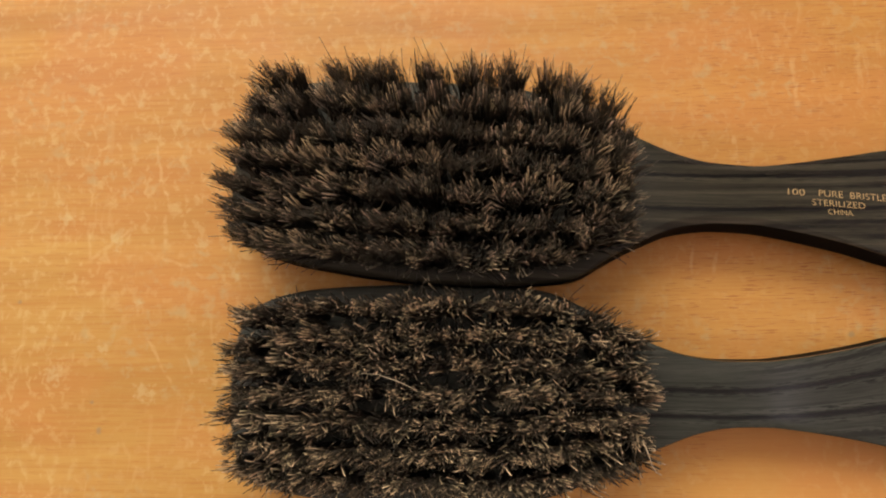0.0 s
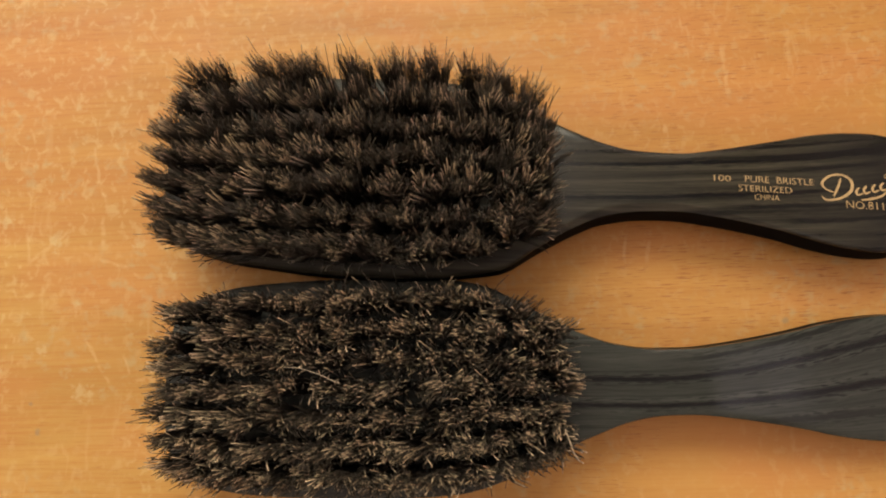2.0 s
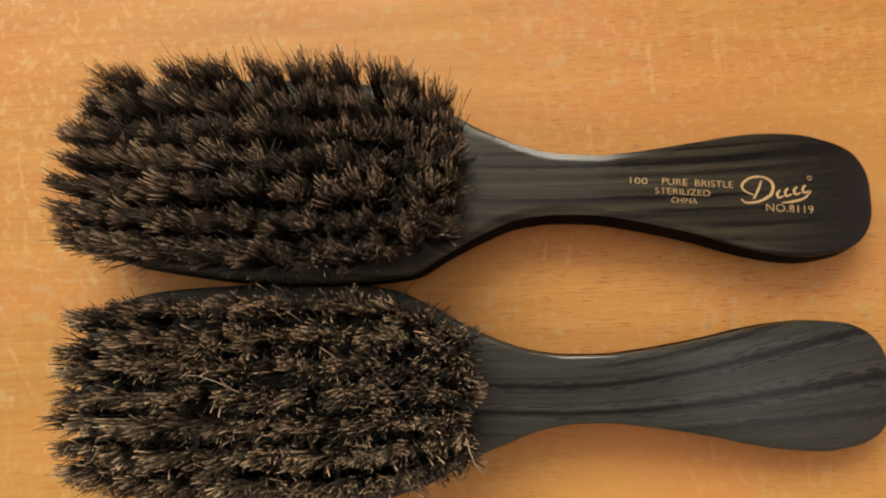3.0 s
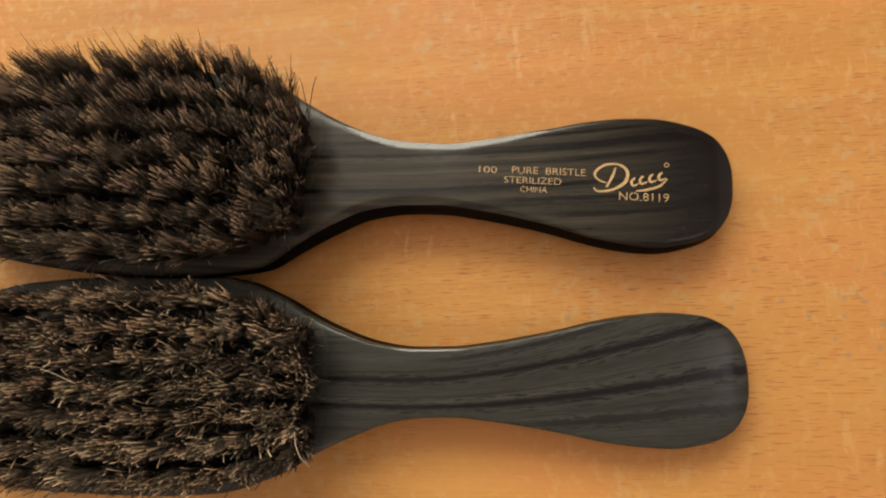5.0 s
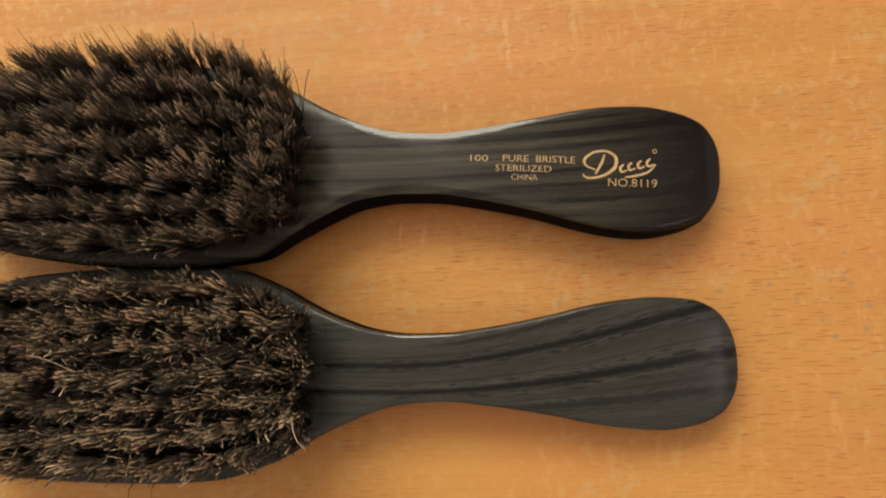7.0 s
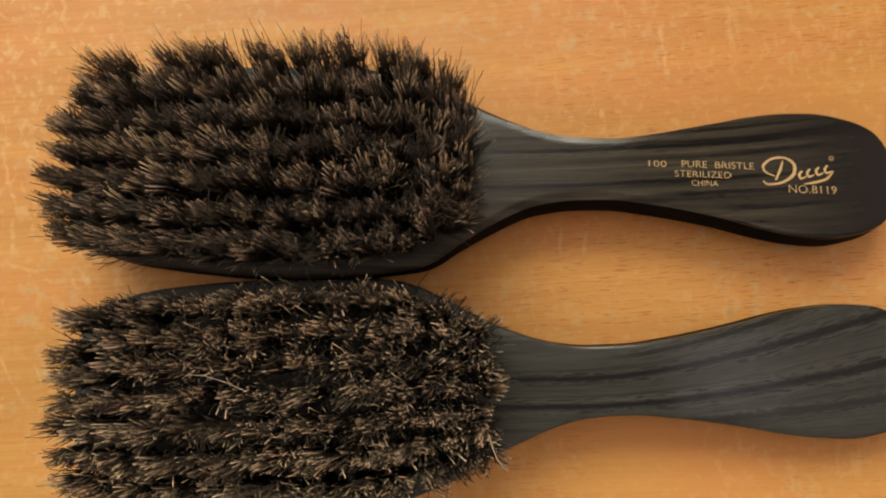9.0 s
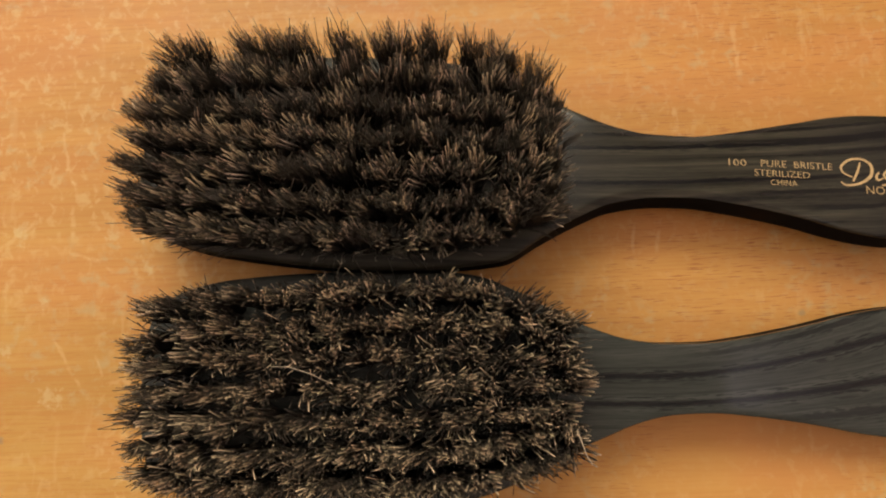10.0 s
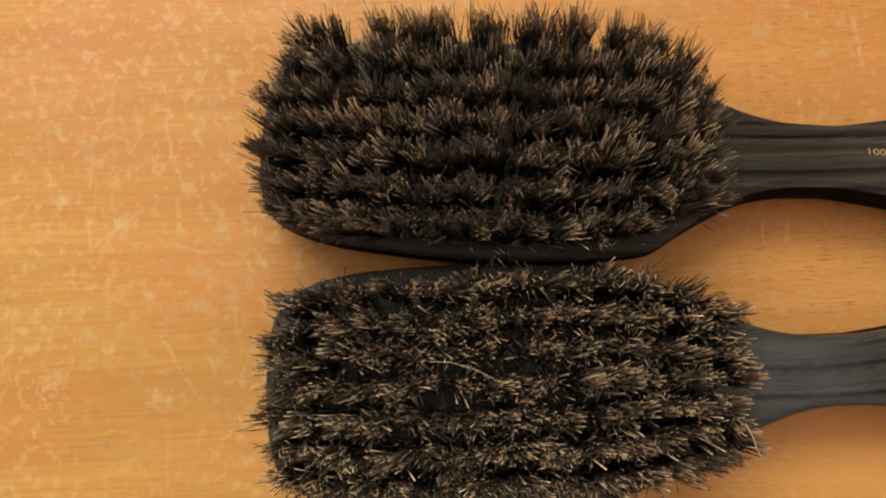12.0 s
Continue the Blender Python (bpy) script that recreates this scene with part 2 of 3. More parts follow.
TABLE = table_material()
LACQUER_A = lacquer_material(
    "black_lacquered_wood", (0.003, 0.003, 0.003), (0.043, 0.039, 0.027), 0.0, 0.012, 10.0, 0.15, 300.0, 0.95, 0.30,
    [(0.0046, 0.0006, 1.0, 0.08, 0.24), (-0.0053, 0.0007, 1.0, 0.08, 0.20), (-0.0020, 0.0005, 0.35, 0.08, 0.16),
     (0.0085, 0.0006, 0.8, 0.08, 0.24), (-0.0092, 0.0008, 0.9, 0.165, 0.24), (-0.0135, 0.0009, 0.9, 0.18, 0.24), (0.0014, 0.0009, 0.85, 0.185, 0.24)],
    0.45, 0.92, 0.25)
LACQUER_B = lacquer_material(
    "charcoal_lacquered_wood", (0.006, 0.006, 0.006), (0.043, 0.046, 0.039), 7.3, 0.019, 60.0, 0.17, 230.0, 0.30, 0.12,
    [(0.0009, 0.0007, 1.0, 0.08, 0.24), (-0.0062, 0.00075, 1.0, 0.08, 0.24), (0.0056, 0.0005, 0.75, 0.15, 0.24),
     (-0.0112, 0.0006, 0.7, 0.17, 0.24), (0.0105, 0.0004, 0.35, 0.08, 0.15), (0.0030, 0.0003, 0.4, 0.19, 0.24)],
    0.80, 0.15, 0.24)


def glossier(material, gloss):
    """The same lacquer with raised specular, to strengthen the window's highlight along an edge."""
    out = material.copy()
    out.name = "polished_edge"
    out.node_tree.nodes["Principled BSDF"].inputs["Specular IOR Level"].default_value = gloss
    return out


GLOSSIER_A, GLOSSIER_B = glossier(LACQUER_A, 0.55), glossier(LACQUER_B, 0.75)
BRISTLE_A = bristle_material("dark_boar_bristle", (0.016, 0.013, 0.011), (0.050, 0.042, 0.032), ((0.74, 0.60, 0.35), (0.78, 0.54, 0.40)), 0.0122, 0.12, 0.05)
BRISTLE_B = bristle_material("tan_boar_bristle", (0.014, 0.011, 0.009), (0.040, 0.032, 0.025), ((0.90, 0.74, 0.44), (0.90, 0.64, 0.42)), 0.0122, 0.10, 0.04)
# near-black, on the sides and backs of the brush bodies and one bristle
EDGE = plain("near_black", (0.004, 0.004, 0.004), 0.55)
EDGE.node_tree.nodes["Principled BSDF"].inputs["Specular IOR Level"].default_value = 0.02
PALE_HAIR = plain("pale_bristle", (0.50, 0.40, 0.28), 0.4)
GOLD = plain("gold_foil_print", (0.44, 0.30, 0.135), 0.5, 0.0, 0.45, 700.0)
PAINT = plain("matt_wall_paint", (0.68, 0.585, 0.60), 0.8, 0.0, 0.05, 6.0)
CEILING = plain("off_white_ceiling_paint", (0.66, 0.61, 0.62), 0.85, 0.0, 0.04, 6.0)
FLOOR = plain("grey_floor", (0.30, 0.27, 0.24), 0.6, 0.0, 0.15, 12.0)
WHITE = plain("white_window_paint", (0.78, 0.78, 0.76), 0.4, 0.0, 0.03)
STEEL = plain("painted_steel", (0.10, 0.10, 0.11), 0.4, 0.6, 0.1)


# ---------- building helpers ----------
def part(name, bm, material, parent=None, label="", smooth=False):
    """Links a bmesh as one mesh object, under a thing or a part."""
    me = bpy.data.meshes.new(name)
    bm.to_mesh(me)
    bm.free()
    if smooth:
        me.polygons.foreach_set("use_smooth", [True] * len(me.polygons))
    me.materials.append(material)
    ob = new(name, me)
    ob.parent = parent
    return tagged(ob, label)


def box(x0, y0, z0, x1, y1, z1, bevel=0.0, bm=None):
    bm = bm or bmesh.new()
    made = bmesh.ops.create_cube(bm, size=1.0, matrix=Matrix.LocRotScale(
        ((x0 + x1) / 2, (y0 + y1) / 2, (z0 + z1) / 2), None, (x1 - x0, y1 - y0, z1 - z0)))
    if bevel:
        edges = {e for v in made["verts"] for e in v.link_edges}
        bmesh.ops.bevel(bm, geom=list(edges), offset=bevel, segments=3, profile=0.5, affect="EDGES")
    return bm


def curve_value(stations, s):
    """A smooth curve through (s, value) stations (monotone cubic)."""
    if s <= stations[0][0]:
        return stations[0][1]
    if s >= stations[-1][0]:
        return stations[-1][1]
    k = next(i for i in range(len(stations) - 1) if stations[i][0] <= s <= stations[i + 1][0])

    def secant(i):
        return (stations[i + 1][1] - stations[i][1]) / (stations[i + 1][0] - stations[i][0])

    def slope(i):
        if i == 0:
            return secant(0)
        if i == len(stations) - 1:
            return secant(i - 1)
        a, b = secant(i - 1), secant(i)
        return 0.0 if a * b <= 0 else 2 * a * b / (a + b)

    (s0, v0), (s1, v1) = stations[k], stations[k + 1]
    h = s1 - s0
    u = (s - s0) / h
    return ((2 * u ** 3 - 3 * u * u + 1) * v0 + (u ** 3 - 2 * u * u + u) * h * slope(k)
            + (3 * u * u - 2 * u ** 3) * v1 + (u ** 3 - u * u) * h * slope(k + 1))


# ---------- room ----------
X0, X1, Y0, Y1, Z0, Z1 = -2.2, 2.2, -2.4, WY, -0.75, CEILING_Z
tagged(part("floor", box(X0 - 0.15, Y0 - 0.15, Z0 - 0.1, X1 + 0.15, Y1 + 0.15, Z0), FLOOR), "plain grey floor under the table", "floor", kind="structure")
tagged(part("ceiling", box(X0 - 0.15, Y0 - 0.15, Z1, X1 + 0.15, Y1 + 0.15, Z1 + 0.1), CEILING), "plain off-white painted ceiling", "ceiling", kind="structure")
tagged(part("wall_west", box(X0 - 0.15, Y0, Z0, X0, Y1, Z1), PAINT), "plain painted wall", "wall", kind="structure")
tagged(part("wall_east", box(X1, Y0, Z0, X1 + 0.15, Y1, Z1), PAINT), "plain painted wall", "wall", kind="structure")
tagged(part("wall_south", box(X0 - 0.15, Y0 - 0.15, Z0, X1 + 0.15, Y0, Z1), PAINT), "plain painted wall", "wall", kind="structure")
bm = box(X0 - 0.15, Y1, Z0, WX0, Y1 + 0.15, Z1)
box(WX1, Y1, Z0, X1 + 0.15, Y1 + 0.15, Z1, bm=bm)
box(WX0, Y1, Z0, WX1, Y1 + 0.15, WZ0, bm=bm)
box(WX0, Y1, WZ1, WX1, Y1 + 0.15, Z1, bm=bm)
tagged(part("wall_north", bm, PAINT), "plain painted wall with a window opening", "wall", kind="structure")
window = tagged(new("window_1"), "white framed window beside the table", "window", kind="structure")
for name, b in (("jamb", (WX0, WZ0, WX0 + 0.05, WZ1)), ("jamb", (WX1 - 0.05, WZ0, WX1, WZ1)),
                ("sill", (WX0 + 0.05, WZ0, WX1 - 0.05, WZ0 + 0.05)), ("head", (WX0 + 0.05, WZ1 - 0.05, WX1 - 0.05, WZ1))):
    part(name, box(b[0], Y1 + 0.05, b[1], b[2], Y1 + 0.11, b[3], 0.004), WHITE, window)
for px, py, pw, pd, watts in PANELS:
    panel = tagged(new("ceiling_light"), "white rectangular ceiling light panel", "ceiling light")
    bm = box(px - pw / 2 - 0.03, py - pd / 2 - 0.03, Z1 - 0.05, px + pw / 2 + 0.03, py + pd / 2 + 0.03, Z1, 0.004)
    part("housing", bm, WHITE, panel)

# ---------- table ----------
table = tagged(new("table"), "orange beech-grain laminate table, scuffed and speckled", "table")
part("tabletop", box(-0.75, -0.55, -0.028, 0.85, 0.62, 0.0, 0.004), TABLE, table)
for lx in (-0.69, 0.79):
    for ly in (-0.49, 0.56):
        part("leg", box(lx - 0.02, ly - 0.02, Z0, lx + 0.02, ly + 0.02, -0.028, 0.003), STEEL, table)

# ---------- brushes ----------
LENGTH = 0.2315
HALF_WIDTH = [(0, 0), (0.0006, 0.0090), (0.0016, 0.0150), (0.0035, 0.0205), (0.0065, 0.0240), (0.0105, 0.0265), (0.016, 0.0284),
              (0.026, 0.0302), (0.046, 0.0313), (0.066, 0.0316), (0.086, 0.0306), (0.096, 0.0286), (0.106, 0.0246),
              (0.114, 0.0199), (0.124, 0.0150), (0.134, 0.0115), (0.144, 0.0099), (0.154, 0.0096), (0.164, 0.0105),
              (0.174, 0.0120), (0.184, 0.0139), (0.192, 0.0157), (0.202, 0.0172), (0.211, 0.0178), (0.220, 0.0165),
              (0.226, 0.0138), (0.2295, 0.0092), (0.231, 0.0046), (LENGTH, 0)]
TOP = [(0, 0.0105), (0.02, 0.0122), (0.10, 0.0125), (0.13, 0.0134), (0.155, 0.0134), (0.18, 0.0120), (0.21, 0.0097), (LENGTH, 0.0082)]
BOTTOM = [(0, 0.0025), (0.02, 0.0), (0.10, 0.0), (0.125, 0.0012), (0.15, 0.0025), (0.18, 0.0018), (0.21, 0.0008), (LENGTH, 0.0010)]
POWER = [(0, 9.0), (0.10, 9.0), (0.125, 14.0), (0.145, 20.0), (0.18, 18.0), (0.215, 10.0), (LENGTH, 8.0)]
BACK_POWER = [(0, 2.8), (0.10, 2.8), (0.13, 5.0), (LENGTH, 5.0)]
SKIRT = [(0.095, 0), (0.125, 0.0015), (0.20, 0.0015), (0.2285, 0.0005), (LENGTH, 0)]
# how far each long side departs from HALF_WIDTH: the printed brush, then the plain one
NORTH_A = [(0.115, 0), (0.13, -0.0007), (0.142, -0.0013), (0.155, -0.0012), (0.168, -0.0004), (0.18, 0.0003), (0.20, 0.0006), (0.212, 0.0003), (0.222, 0)]
SOUTH_A = [(0, 0), (0.004, -0.0014), (0.012, -0.0019), (0.03, -0.0014), (0.055, -0.0002), (0.09, 0.0004), (0.098, 0.0014), (0.106, 0.0029),
           (0.114, 0.0021), (0.124, 0.0009), (0.133, 0), (0.18, 0), (0.205, 0.0006), (0.222, 0)]
NORTH_B = [(0.095, 0), (0.105, -0.0009), (0.12, -0.0011), (0.138, -0.0009), (0.155, -0.0003), (0.17, 0), (0.212, 0.0001), (0.222, 0.0007), (0.2285, 0.0006), (LENGTH, 0)]
SOUTH_B = [(0.10, 0), (0.112, 0.0010), (0.126, 0.0011), (0.138, 0.0003), (0.146, 0)]
CENTRE = [(0.09, 0), (0.115, 0.0006), (0.14, 0.0006), (0.17, 0.0003), (0.22, 0.0002)]


def section(s):
    """Half width, centre height, half height and squareness of the wood at s."""
    w = curve_value(HALF_WIDTH, s) - curve_value([(0.10, 0), (0.12, 0.0003), (0.225, 0.0003), (LENGTH, 0)], s)
    top, low = curve_value(TOP, s), curve_value(BOTTOM, s)
    d = min(s, LENGTH - s)
    round_off = 1.0 if d > 0.011 else max(0.02, 1 - (1 - d / 0.011) ** 4.0) ** (1 / 4.0)
    return w, (top + low) / 2, (top - low) / 2 * round_off, curve_value(POWER, s)


def surface(s, v):
    """The height of the wood's upper face at s along and v across."""
    w, zc, h, n = section(s)
    u = min(0.999, abs(v - curve_value(CENTRE, s)) / max(w, 1e-6))
    return zc + h * (1 - u ** n) ** (1 / n)


def brush_body(name, material, brush, label, flare, edge_from, north, south, bevels, sheen):
    """The wood of a brush: head, neck and handle in one piece, with a domed back."""
    bm = bmesh.new()
    rings, across, bevelled = [], 112, set()
    count = 220
    for i in range(count + 1):
        f = i / count
        s = LENGTH * (f - math.sin(2 * math.pi * f) / (2 * math.pi) * 0.94)
        w, zc, h, n = section(s)
        w, back, skirt = max(w, 0.00025), curve_value(BACK_POWER, s), flare * curve_value(SKIRT, s)
        ring = []
        for k in range(across):
            a = 2 * math.pi * (k + 0.5) / across
            c, d = math.cos(a), math.sin(a)
            power = n if d > 0 else back
            up = math.copysign(abs(d) ** (2 / power), d)
            wide = max(0.0002, w + curve_value(north if c > 0 else south, s)) + skirt * min(1.0, max(0.0, (0.75 - up) / 1.1))
            v = math.copysign(abs(c) ** (2 / power), c) * wide
            z = zc + up * h
            # a planed bevel along each edge of the upper face
            chamfer, steep = bevels[c < 0]
            planed = zc + h - steep * (abs(v) - wide + curve_value(chamfer, s))
            ring.append(bm.verts.new((s, curve_value(CENTRE, s) + v, min(z, planed))))
            if c > 0 and planed < z:
                bevelled.add(ring[-1])
        rings.append(ring)
    for a, b in zip(rings, rings[1:]):
        for k in range(across):
            j = (k + 1) % across
            face = bm.faces.new((a[k], b[k], b[j], a[j]))
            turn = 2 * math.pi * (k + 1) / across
            # near-black sides and back, reaching higher on the south side
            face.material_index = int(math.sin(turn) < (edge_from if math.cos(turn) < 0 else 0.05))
            if bevelled.issuperset(face.verts):
                face.material_index = 2
    bm.faces.new(rings[0])
    bm.faces.new(reversed(rings[-1]))
    bmesh.ops.recalc_face_normals(bm, faces=bm.faces)
    body = part(name, bm, material, brush, label, smooth=True)
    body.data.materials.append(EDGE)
    body.data.materials.append(sheen)
    return body


def settle(brush, x, y, roll, turn):
    """Lays a brush on the table, rolled on its domed back."""
    m = pose(0, 0, 0, 0, 0, turn) @ pose(0, 0, 0, roll, 0, 0)
    low = min((m @ v.co).z for v in brush.children[0].data.vertices)
    brush.matrix_basis = pose(x, y, -low) @ m


def strand(bm, points, r0, r1, sides=3, layer=None, value=(0, 0)):
    """A thin tapering strand along points; value is kept in a UV layer."""
    rings, made = [], []
    for i, p in enumerate(points):
        d = (points[min(i + 1, len(points) - 1)] - points[max(i - 1, 0)]).normalized()
        a = d.orthogonal().normalized()
        b = d.cross(a)
        r = r0 + (r1 - r0) * i / (len(points) - 1)
        rings.append([bm.verts.new(p + r * (math.cos(2 * math.pi * k / sides) * a + math.sin(2 * math.pi * k / sides) * b)) for k in range(sides)])
    for p, q in zip(rings, rings[1:]):
        for k in range(sides):
            j = (k + 1) % sides
            made.append(bm.faces.new((p[k], p[j], q[j], q[k])))
    made.append(bm.faces.new(rings[-1]))
    if layer:
        for face in made:
            for corner in face.loops:
                corner[layer].uv = value


def tuft_mesh(rng, material, length, splay, count, stray, curl, locks, uneven, point, pale):
    """One tuft of bristles, gathered at the root and split into a few pointed locks at the tip."""
    bm = bmesh.new()
    layer = bm.loops.layers.uv.new("lock")
    heads = []
    for _ in range(locks):
        a = rng.uniform(0, 2 * math.pi)
        heads.append((rng.gauss(0, splay * 1.4), rng.gauss(0, splay * 0.7), rng.uniform(1.03 - uneven, 1.05), rng.gauss(0.5, 0.35),
                      Vector((rng.gauss(0, curl * 1.1), rng.gauss(0, curl * 0.6), 0)), Vector((math.cos(a), math.sin(a), 0)), (rng.random() ** pale, rng.random())))
    for _ in range(count):
        a, r = rng.uniform(0, 2 * math.pi), 0.0018 * math.sqrt(rng.random())
        root = Vector((r * math.cos(a), r * math.sin(a), -0.001))
        lx, ly, high, bend, hook, edge, value = rng.choice(heads)
        tall = length * high * rng.uniform(0.98 - 0.5 * uneven, 1.03)
        wedge = edge * rng.gauss(0, 0.00042) + Vector((rng.gauss(0, 0.00024), rng.gauss(0, 0.00024), 0))
        tip = Vector((lx * length + root.x * 0.55, ly * length + root.y * 0.55, 0)) + wedge
        crook = hook
        if rng.random() < 0.14:
            tip += Vector((rng.gauss(0, stray), rng.gauss(0, stray), 0)) * length
            crook = hook + Vector((rng.gauss(0, curl), rng.gauss(0, curl), 0))
            tall *= rng.uniform(0.75, 1.06)
        pts = []
        for u, c in ((0.0, 0.0), (0.4, 0.0), (0.78, 0.08), (1.0, 0.24)):
            k = u * (1 - bend * 0.5) + bend * 0.5 * u * u
            drop = c * min(0.5, crook.length) * 0.5
            pts.append(root + (tip - Vector((root.x, root.y, 0)) * 0.55) * k + Vector((0, 0, tall * (u - drop))) + crook * c * tall)
        # flagged ends are pale and thick
        flag = value[0] * rng.uniform(0.05, 1.30)
        strand(bm, pts, rng.uniform(0.00012, 0.00018), rng.uniform(0.7, 1.05) * point * (1.4 if flag > 0.55 else 1.0), 3, layer, (flag, value[1]))
    me = bpy.data.meshes.new("bristle_tuft")
    bm.to_mesh(me)
    bm.free()
    me.materials.append(material)
    return me


def bristles(brush, material, seed, lean, fan, gaps, splay, stray, curl, locks, uneven, point, pale, count, tall_by, shift, pitch, first, last, set_back, along, jitter):
    """Seven rows of tufts set into the head, leaning outwards towards its rim. set_back: by how much each row begins later."""
    rng = random.Random(seed)
    kinds = [tuft_mesh(rng, material, 0.0190, splay, count, stray, curl, locks, uneven, point, pale) for _ in range(16)]
    thin = [tuft_mesh(rng, material, 0.0212, splay, int(count * 0.75), stray, curl, locks, uneven + 0.12, point * 0.75, pale + 1.0) for _ in range(6)]
    for row in range(7):
        start = first + set_back[row]
        for i in range(along):
            f = i / (along - 1)
            s = start + (last - start) * f + (row % 2) * 0.4 * (last - first) / along * (1 - f) + rng.gauss(0, 0.0008)
            room = min(1.0, max(0.2, (curve_value(HALF_WIDTH, s) - 0.0030) / 0.0280))
            v = (row - 3) * pitch * room + shift + rng.gauss(0, 0.005 * jitter)
            if (row, i) in gaps:
                continue
            tilt_y = (row - 3) / 3 * fan + lean[1] + rng.gauss(0, 0.6 * jitter)
            tilt_x = lean[0] * (1 - f) ** 2.0 * (0.6 if row == 0 else 1.0) + (0.04 if row > 4 else 0.13) * max(0.0, f - 0.6) / 0.4 + rng.gauss(0, jitter)
            ob = new("bristle_tuft", rng.choice(thin if row == 6 and lean[1] > 0.1 else kinds))
            ob.parent = brush
            up = Vector((tilt_x, tilt_y, 1.0)).normalized()
            turn = Vector((0, 0, 1)).rotation_difference(up).to_matrix().to_4x4() @ Matrix.Rotation(rng.choice((0.0, math.pi)) + rng.gauss(0, 0.25), 4, "Z")
            tall = tall_by * rng.uniform(0.94, 1.05) * (0.90 + 0.13 * min(1.0, f * 1.6)) / up.z
            ob.matrix_basis = Matrix.Translation((s, v, surface(s, v) - 0.0004)) @ turn @ Matrix.Diagonal((1, 1, tall, 1))


def lettering(name, words, x0, x1, y, height, brush):
    """Flat printed words on the upper face of the handle, from x0 to x1, centred on y."""
    cu = bpy.data.curves.new(name, "FONT")
    cu.body, cu.size, cu.resolution_u, cu.offset = words, 1.0, 3, -0.012
    ob = bpy.data.objects.new(name, cu)
    scene.collection.objects.link(ob)
    bpy.context.view_layer.update()
    me = bpy.data.meshes.new_from_object(ob.evaluated_get(bpy.context.evaluated_depsgraph_get()))
    bpy.data.objects.remove(ob)
    xs, ys = [p.co.x for p in me.vertices], [p.co.y for p in me.vertices]
    for p in me.vertices:
        px = x0 + (p.co.x - min(xs)) / (max(xs) - min(xs)) * (x1 - x0)
        py = y + ((p.co.y - min(ys)) / (max(ys) - min(ys)) - 0.5) * height
        p.co = (px, py, surface(px, py) + 0.00012)
    me.materials.clear()
    me.materials.append(GOLD)
    out = new(name, me)
    out.parent = brush
    return tagged(out, "gold printed words")


def ribbon(bm, points, widths):
    """A flat painted stroke on the handle through points, as wide as widths say."""
    steps, path = 10, []
    n = len(points)
    for i in range(n - 1):
        p0, p1, p2, p3 = (Vector(points[max(0, min(n - 1, i + d))]) for d in (-1, 0, 1, 2))
        for k in range(steps + (i == n - 2)):
            u = k / steps
            q = 0.5 * (2 * p1 + (p2 - p0) * u + (2 * p0 - 5 * p1 + 4 * p2 - p3) * u * u + (3 * p1 - p0 - 3 * p2 + p3) * u ** 3)
            path.append((q, widths[i] + (widths[i + 1] - widths[i]) * u))
    last = None
    for i, (q, w) in enumerate(path):
        d = path[min(i + 1, len(path) - 1)][0] - path[max(i - 1, 0)][0]
        side = Vector((-d.y, d.x)).normalized() * w / 2
        pair = [bm.verts.new((*(q + e), surface(q.x + e.x, q.y + e.y) + 0.00012)) for e in (side, -side)]
        if last:
            bm.faces.new((last[0], last[1], pair[1], pair[0]))
        last = pair


def mark(brush):
    """The maker's mark as plain golden strokes: a large loop, four short slanted strokes and an underline."""
    bm = bmesh.new()
    o = Vector((0.1943, -0.0037))

    def at(*pairs):
        return [tuple(o + Vector(p) * 0.001) for p in pairs]
    ribbon(bm, at((3.6, 2.6), (1.2, 3.6), (0.6, 5.4), (3.0, 7.5), (6.6, 7.9), (9.0, 6.2), (8.6, 3.2), (5.4, 0.9), (1.6, 0.2), (0.2, 1.2)),
           [0.0003, 0.0005, 0.0007, 0.0006, 0.0006, 0.0008, 0.0009, 0.0006, 0.0006, 0.0003])
    ribbon(bm, at((6.0, 7.0), (5.2, 4.6), (3.6, 1.4)), [0.0004, 0.0007, 0.0005])
    for px, py in ((10.2, 2.2), (12.4, 2.8), (14.9, 3.4), (17.3, 4.0)):
        ribbon(bm, at((px + 0.9, py + 2.2), (px, py + 1.1), (px + 0.4, py), (px + 1.9, py + 0.6)), [0.0005, 0.0007, 0.0006, 0.0003])
    ribbon(bm, at((11.4, 0.7), (14.2, 1.2), (17.6, 2.4), (19.6, 4.6)), [0.0003, 0.0007, 0.0006, 0.0003])
    ring = [(19.4 + 0.55 * math.cos(a * math.pi / 4), 8.3 + 0.55 * math.sin(a * math.pi / 4)) for a in range(9)]
    ribbon(bm, at(*ring), [0.0002] * 9)
    return part("printed_mark", bm, GOLD, brush, "gold printed flourish")


brush_a = tagged(new("hairbrush"), "black lacquered wooden hairbrush with gold print, bristles up", "hairbrush", "hairbrushes on the table")
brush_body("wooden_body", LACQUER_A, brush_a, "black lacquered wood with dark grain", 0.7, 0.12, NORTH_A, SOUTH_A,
           (([(0.02, 0.0003), (0.10, 0.0010), (0.135, 0.0021), (0.165, 0.0020), (0.19, 0.0011), (0.22, 0.0004)], 0.20),
            ([(0.02, 0.0005), (0.10, 0.0012), (0.13, 0.0020), (0.16, 0.0016), (0.19, 0.0007), (0.22, 0.0004)], 0.80)), GLOSSIER_A)
settle(brush_a, -0.0662, 0.0264, -6.0, -4.41)
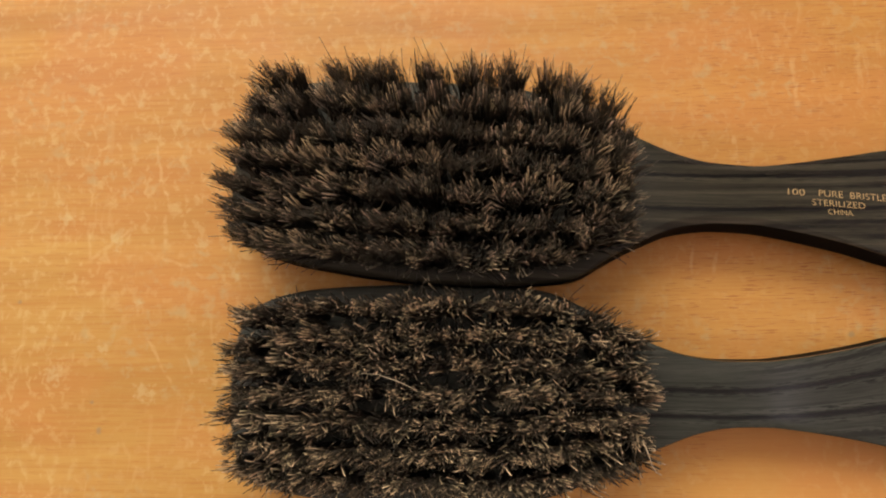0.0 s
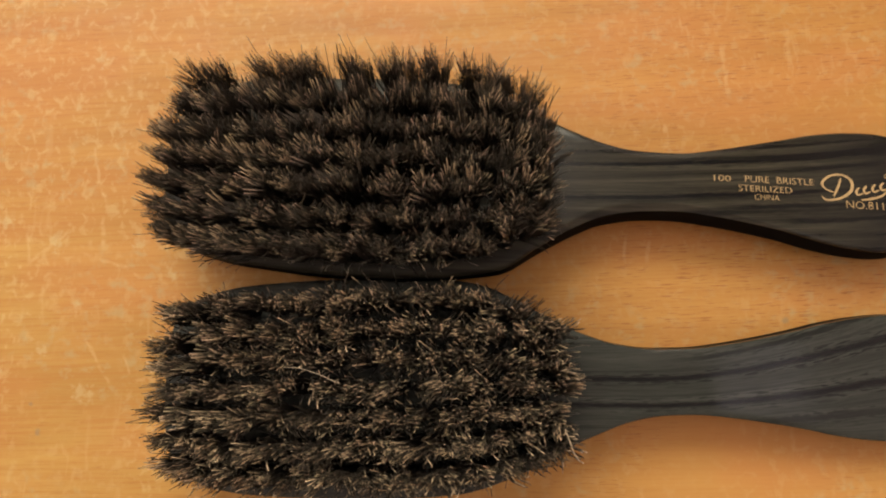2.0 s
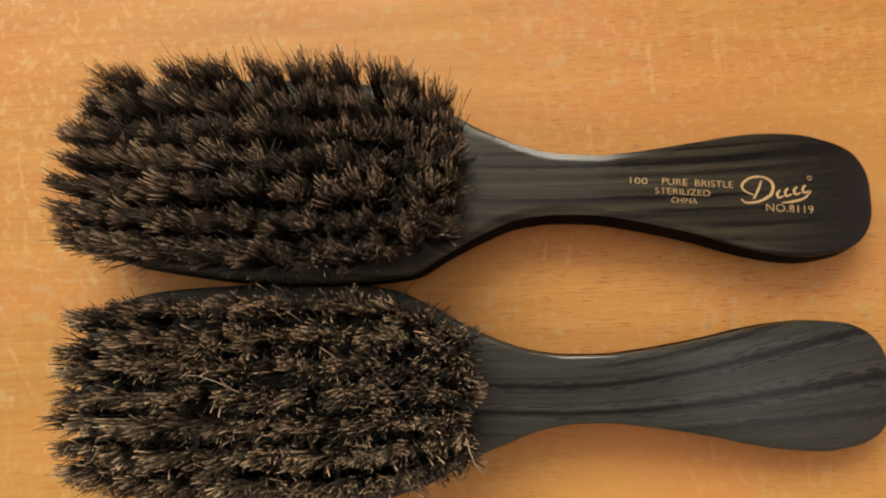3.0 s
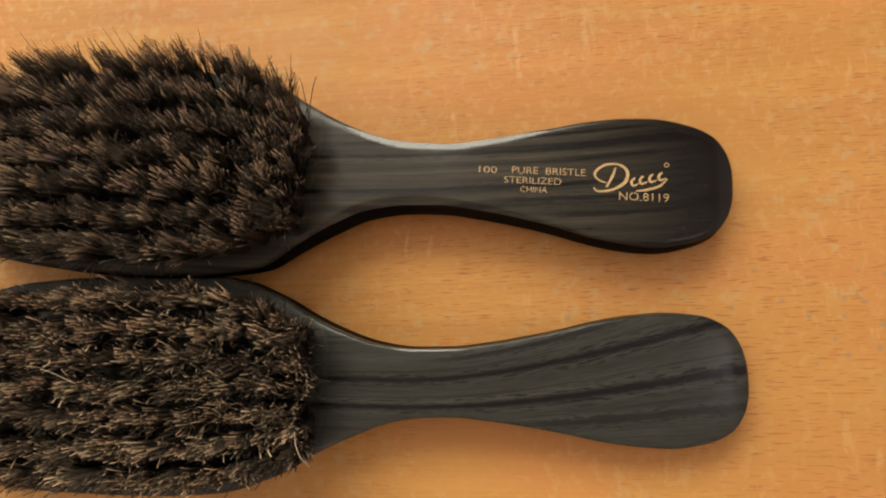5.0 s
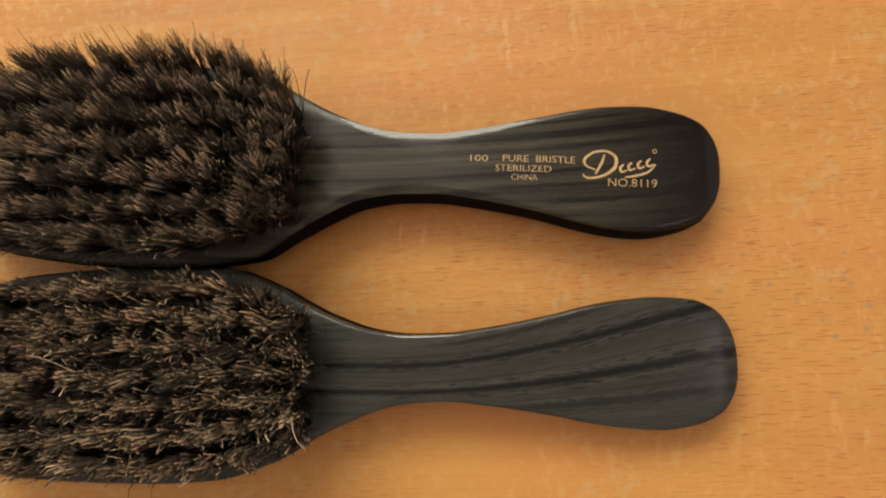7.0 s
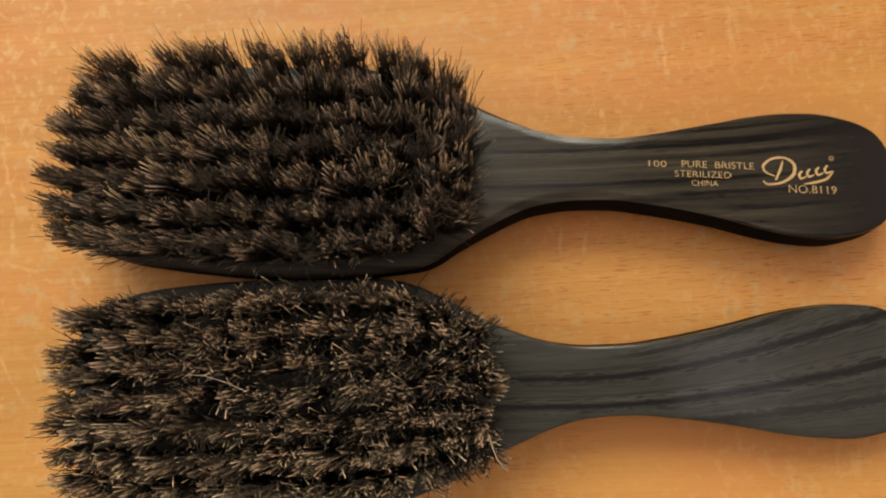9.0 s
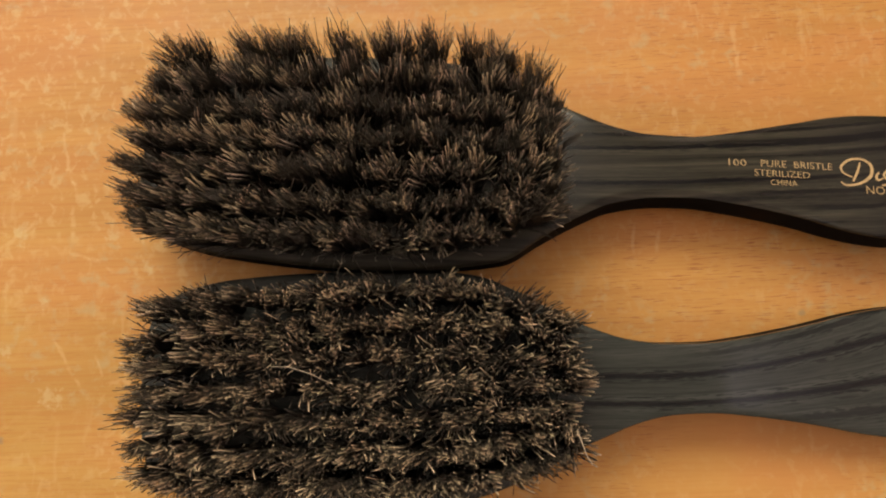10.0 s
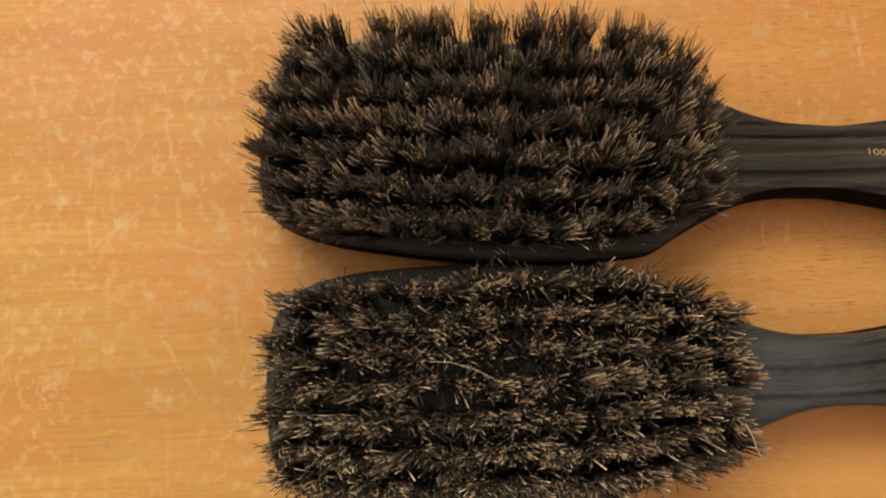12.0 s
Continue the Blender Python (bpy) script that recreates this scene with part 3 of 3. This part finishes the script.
bristles(brush_a, BRISTLE_A, 5, (-0.42, 0.13), 0.18, {(6, 3), (6, 4)}, 0.075, 0.14, 0.24, 11, 0.20, 0.00011, 1.55, 112, 1.06, -0.0018, 0.0078, 0.0090, 0.1128,
         (0.004, 0.0012, 0.0, 0.0, 0.0006, 0.0035, 0.0080), 27, 0.08)
lettering("lettering", "100", 0.1639, 0.1687, 0.0013, 0.0018, brush_a)
lettering("lettering", "PURE  BRISTLE", 0.1728, 0.1924, 0.0015, 0.0019, brush_a)
lettering("lettering", "STERILIZED", 0.1708, 0.1860, -0.0013, 0.0018, brush_a)
lettering("lettering", "CHINA", 0.1752, 0.1823, -0.0038, 0.0016, brush_a)
lettering("lettering", "NO.8119", 0.2013, 0.2142, -0.0045, 0.0022, brush_a)
mark(brush_a)

brush_b = tagged(new("hairbrush"), "charcoal grey wooden hairbrush without print, worn tan-tipped bristles up", "hairbrush", "hairbrushes on the table")
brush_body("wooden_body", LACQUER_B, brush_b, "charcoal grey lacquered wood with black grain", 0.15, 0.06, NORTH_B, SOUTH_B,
           (([(0.02, 0.0003), (0.10, 0.0007), (0.135, 0.0009), (0.165, 0.0008), (0.22, 0.0006)], 0.37),
            ([(0.02, 0.0002), (0.10, 0.0006), (0.135, 0.0006), (0.22, 0.0004)], 0.60)), GLOSSIER_B)
settle(brush_b, -0.0660, -0.0395, 0.0, -0.6)
bristles(brush_b, BRISTLE_B, 11, (-0.22, 0.05), 0.08, {(3, 10), (4, 13)}, 0.070, 0.11, 0.32, 12, 0.18, 0.00012, 0.95, 98, 1.02, 0.0, 0.0076, 0.0074, 0.1135,
         (0.004, 0.0012, 0.0, 0.0, 0.0, 0.0012, 0.004), 27, 0.08)

# ---------- loose hairs ----------
bm = bmesh.new()
strand(bm, [Vector(p) for p in ((-0.0226, -0.0328, 0.0312), (-0.0180, -0.0330, 0.0326), (-0.0125, -0.0348, 0.0330), (-0.0076, -0.0375, 0.0316))], 0.00006, 0.00008, 5)
tagged(part("loose_bristle", bm, PALE_HAIR), "single pale bristle lying on the hairbrush", "bristle")
bm = bmesh.new()
strand(bm, [Vector(p) for p in ((0.0500, -0.0505, 0.0282), (0.0508, -0.0535, 0.0296), (0.0518, -0.0565, 0.0292), (0.0532, -0.0587, 0.0278))], 0.00016, 0.00010, 5)
tagged(part("loose_bristle", bm, PALE_HAIR), "single pale bristle sticking out of the hairbrush", "bristle")
bm = bmesh.new()
strand(bm, [Vector(p) for p in ((-0.0590, -0.0556, 0.0196), (-0.0570, -0.0550, 0.0206), (-0.0548, -0.0546, 0.0208), (-0.0528, -0.0545, 0.0200))], 0.00010, 0.00012, 5)
tagged(part("loose_bristle", bm, PALE_HAIR), "short pale bristle caught between the tufts", "bristle")
bm = bmesh.new()
strand(bm, [Vector(p) for p in ((-0.0440, -0.0590, 0.0255), (-0.0441, -0.0612, 0.0268), (-0.0438, -0.0632, 0.0266), (-0.0442, -0.0652, 0.0250))], 0.00012, 0.00008, 5)
tagged(part("loose_bristle", bm, EDGE), "single dark bristle hanging over the hairbrush's rim", "bristle")
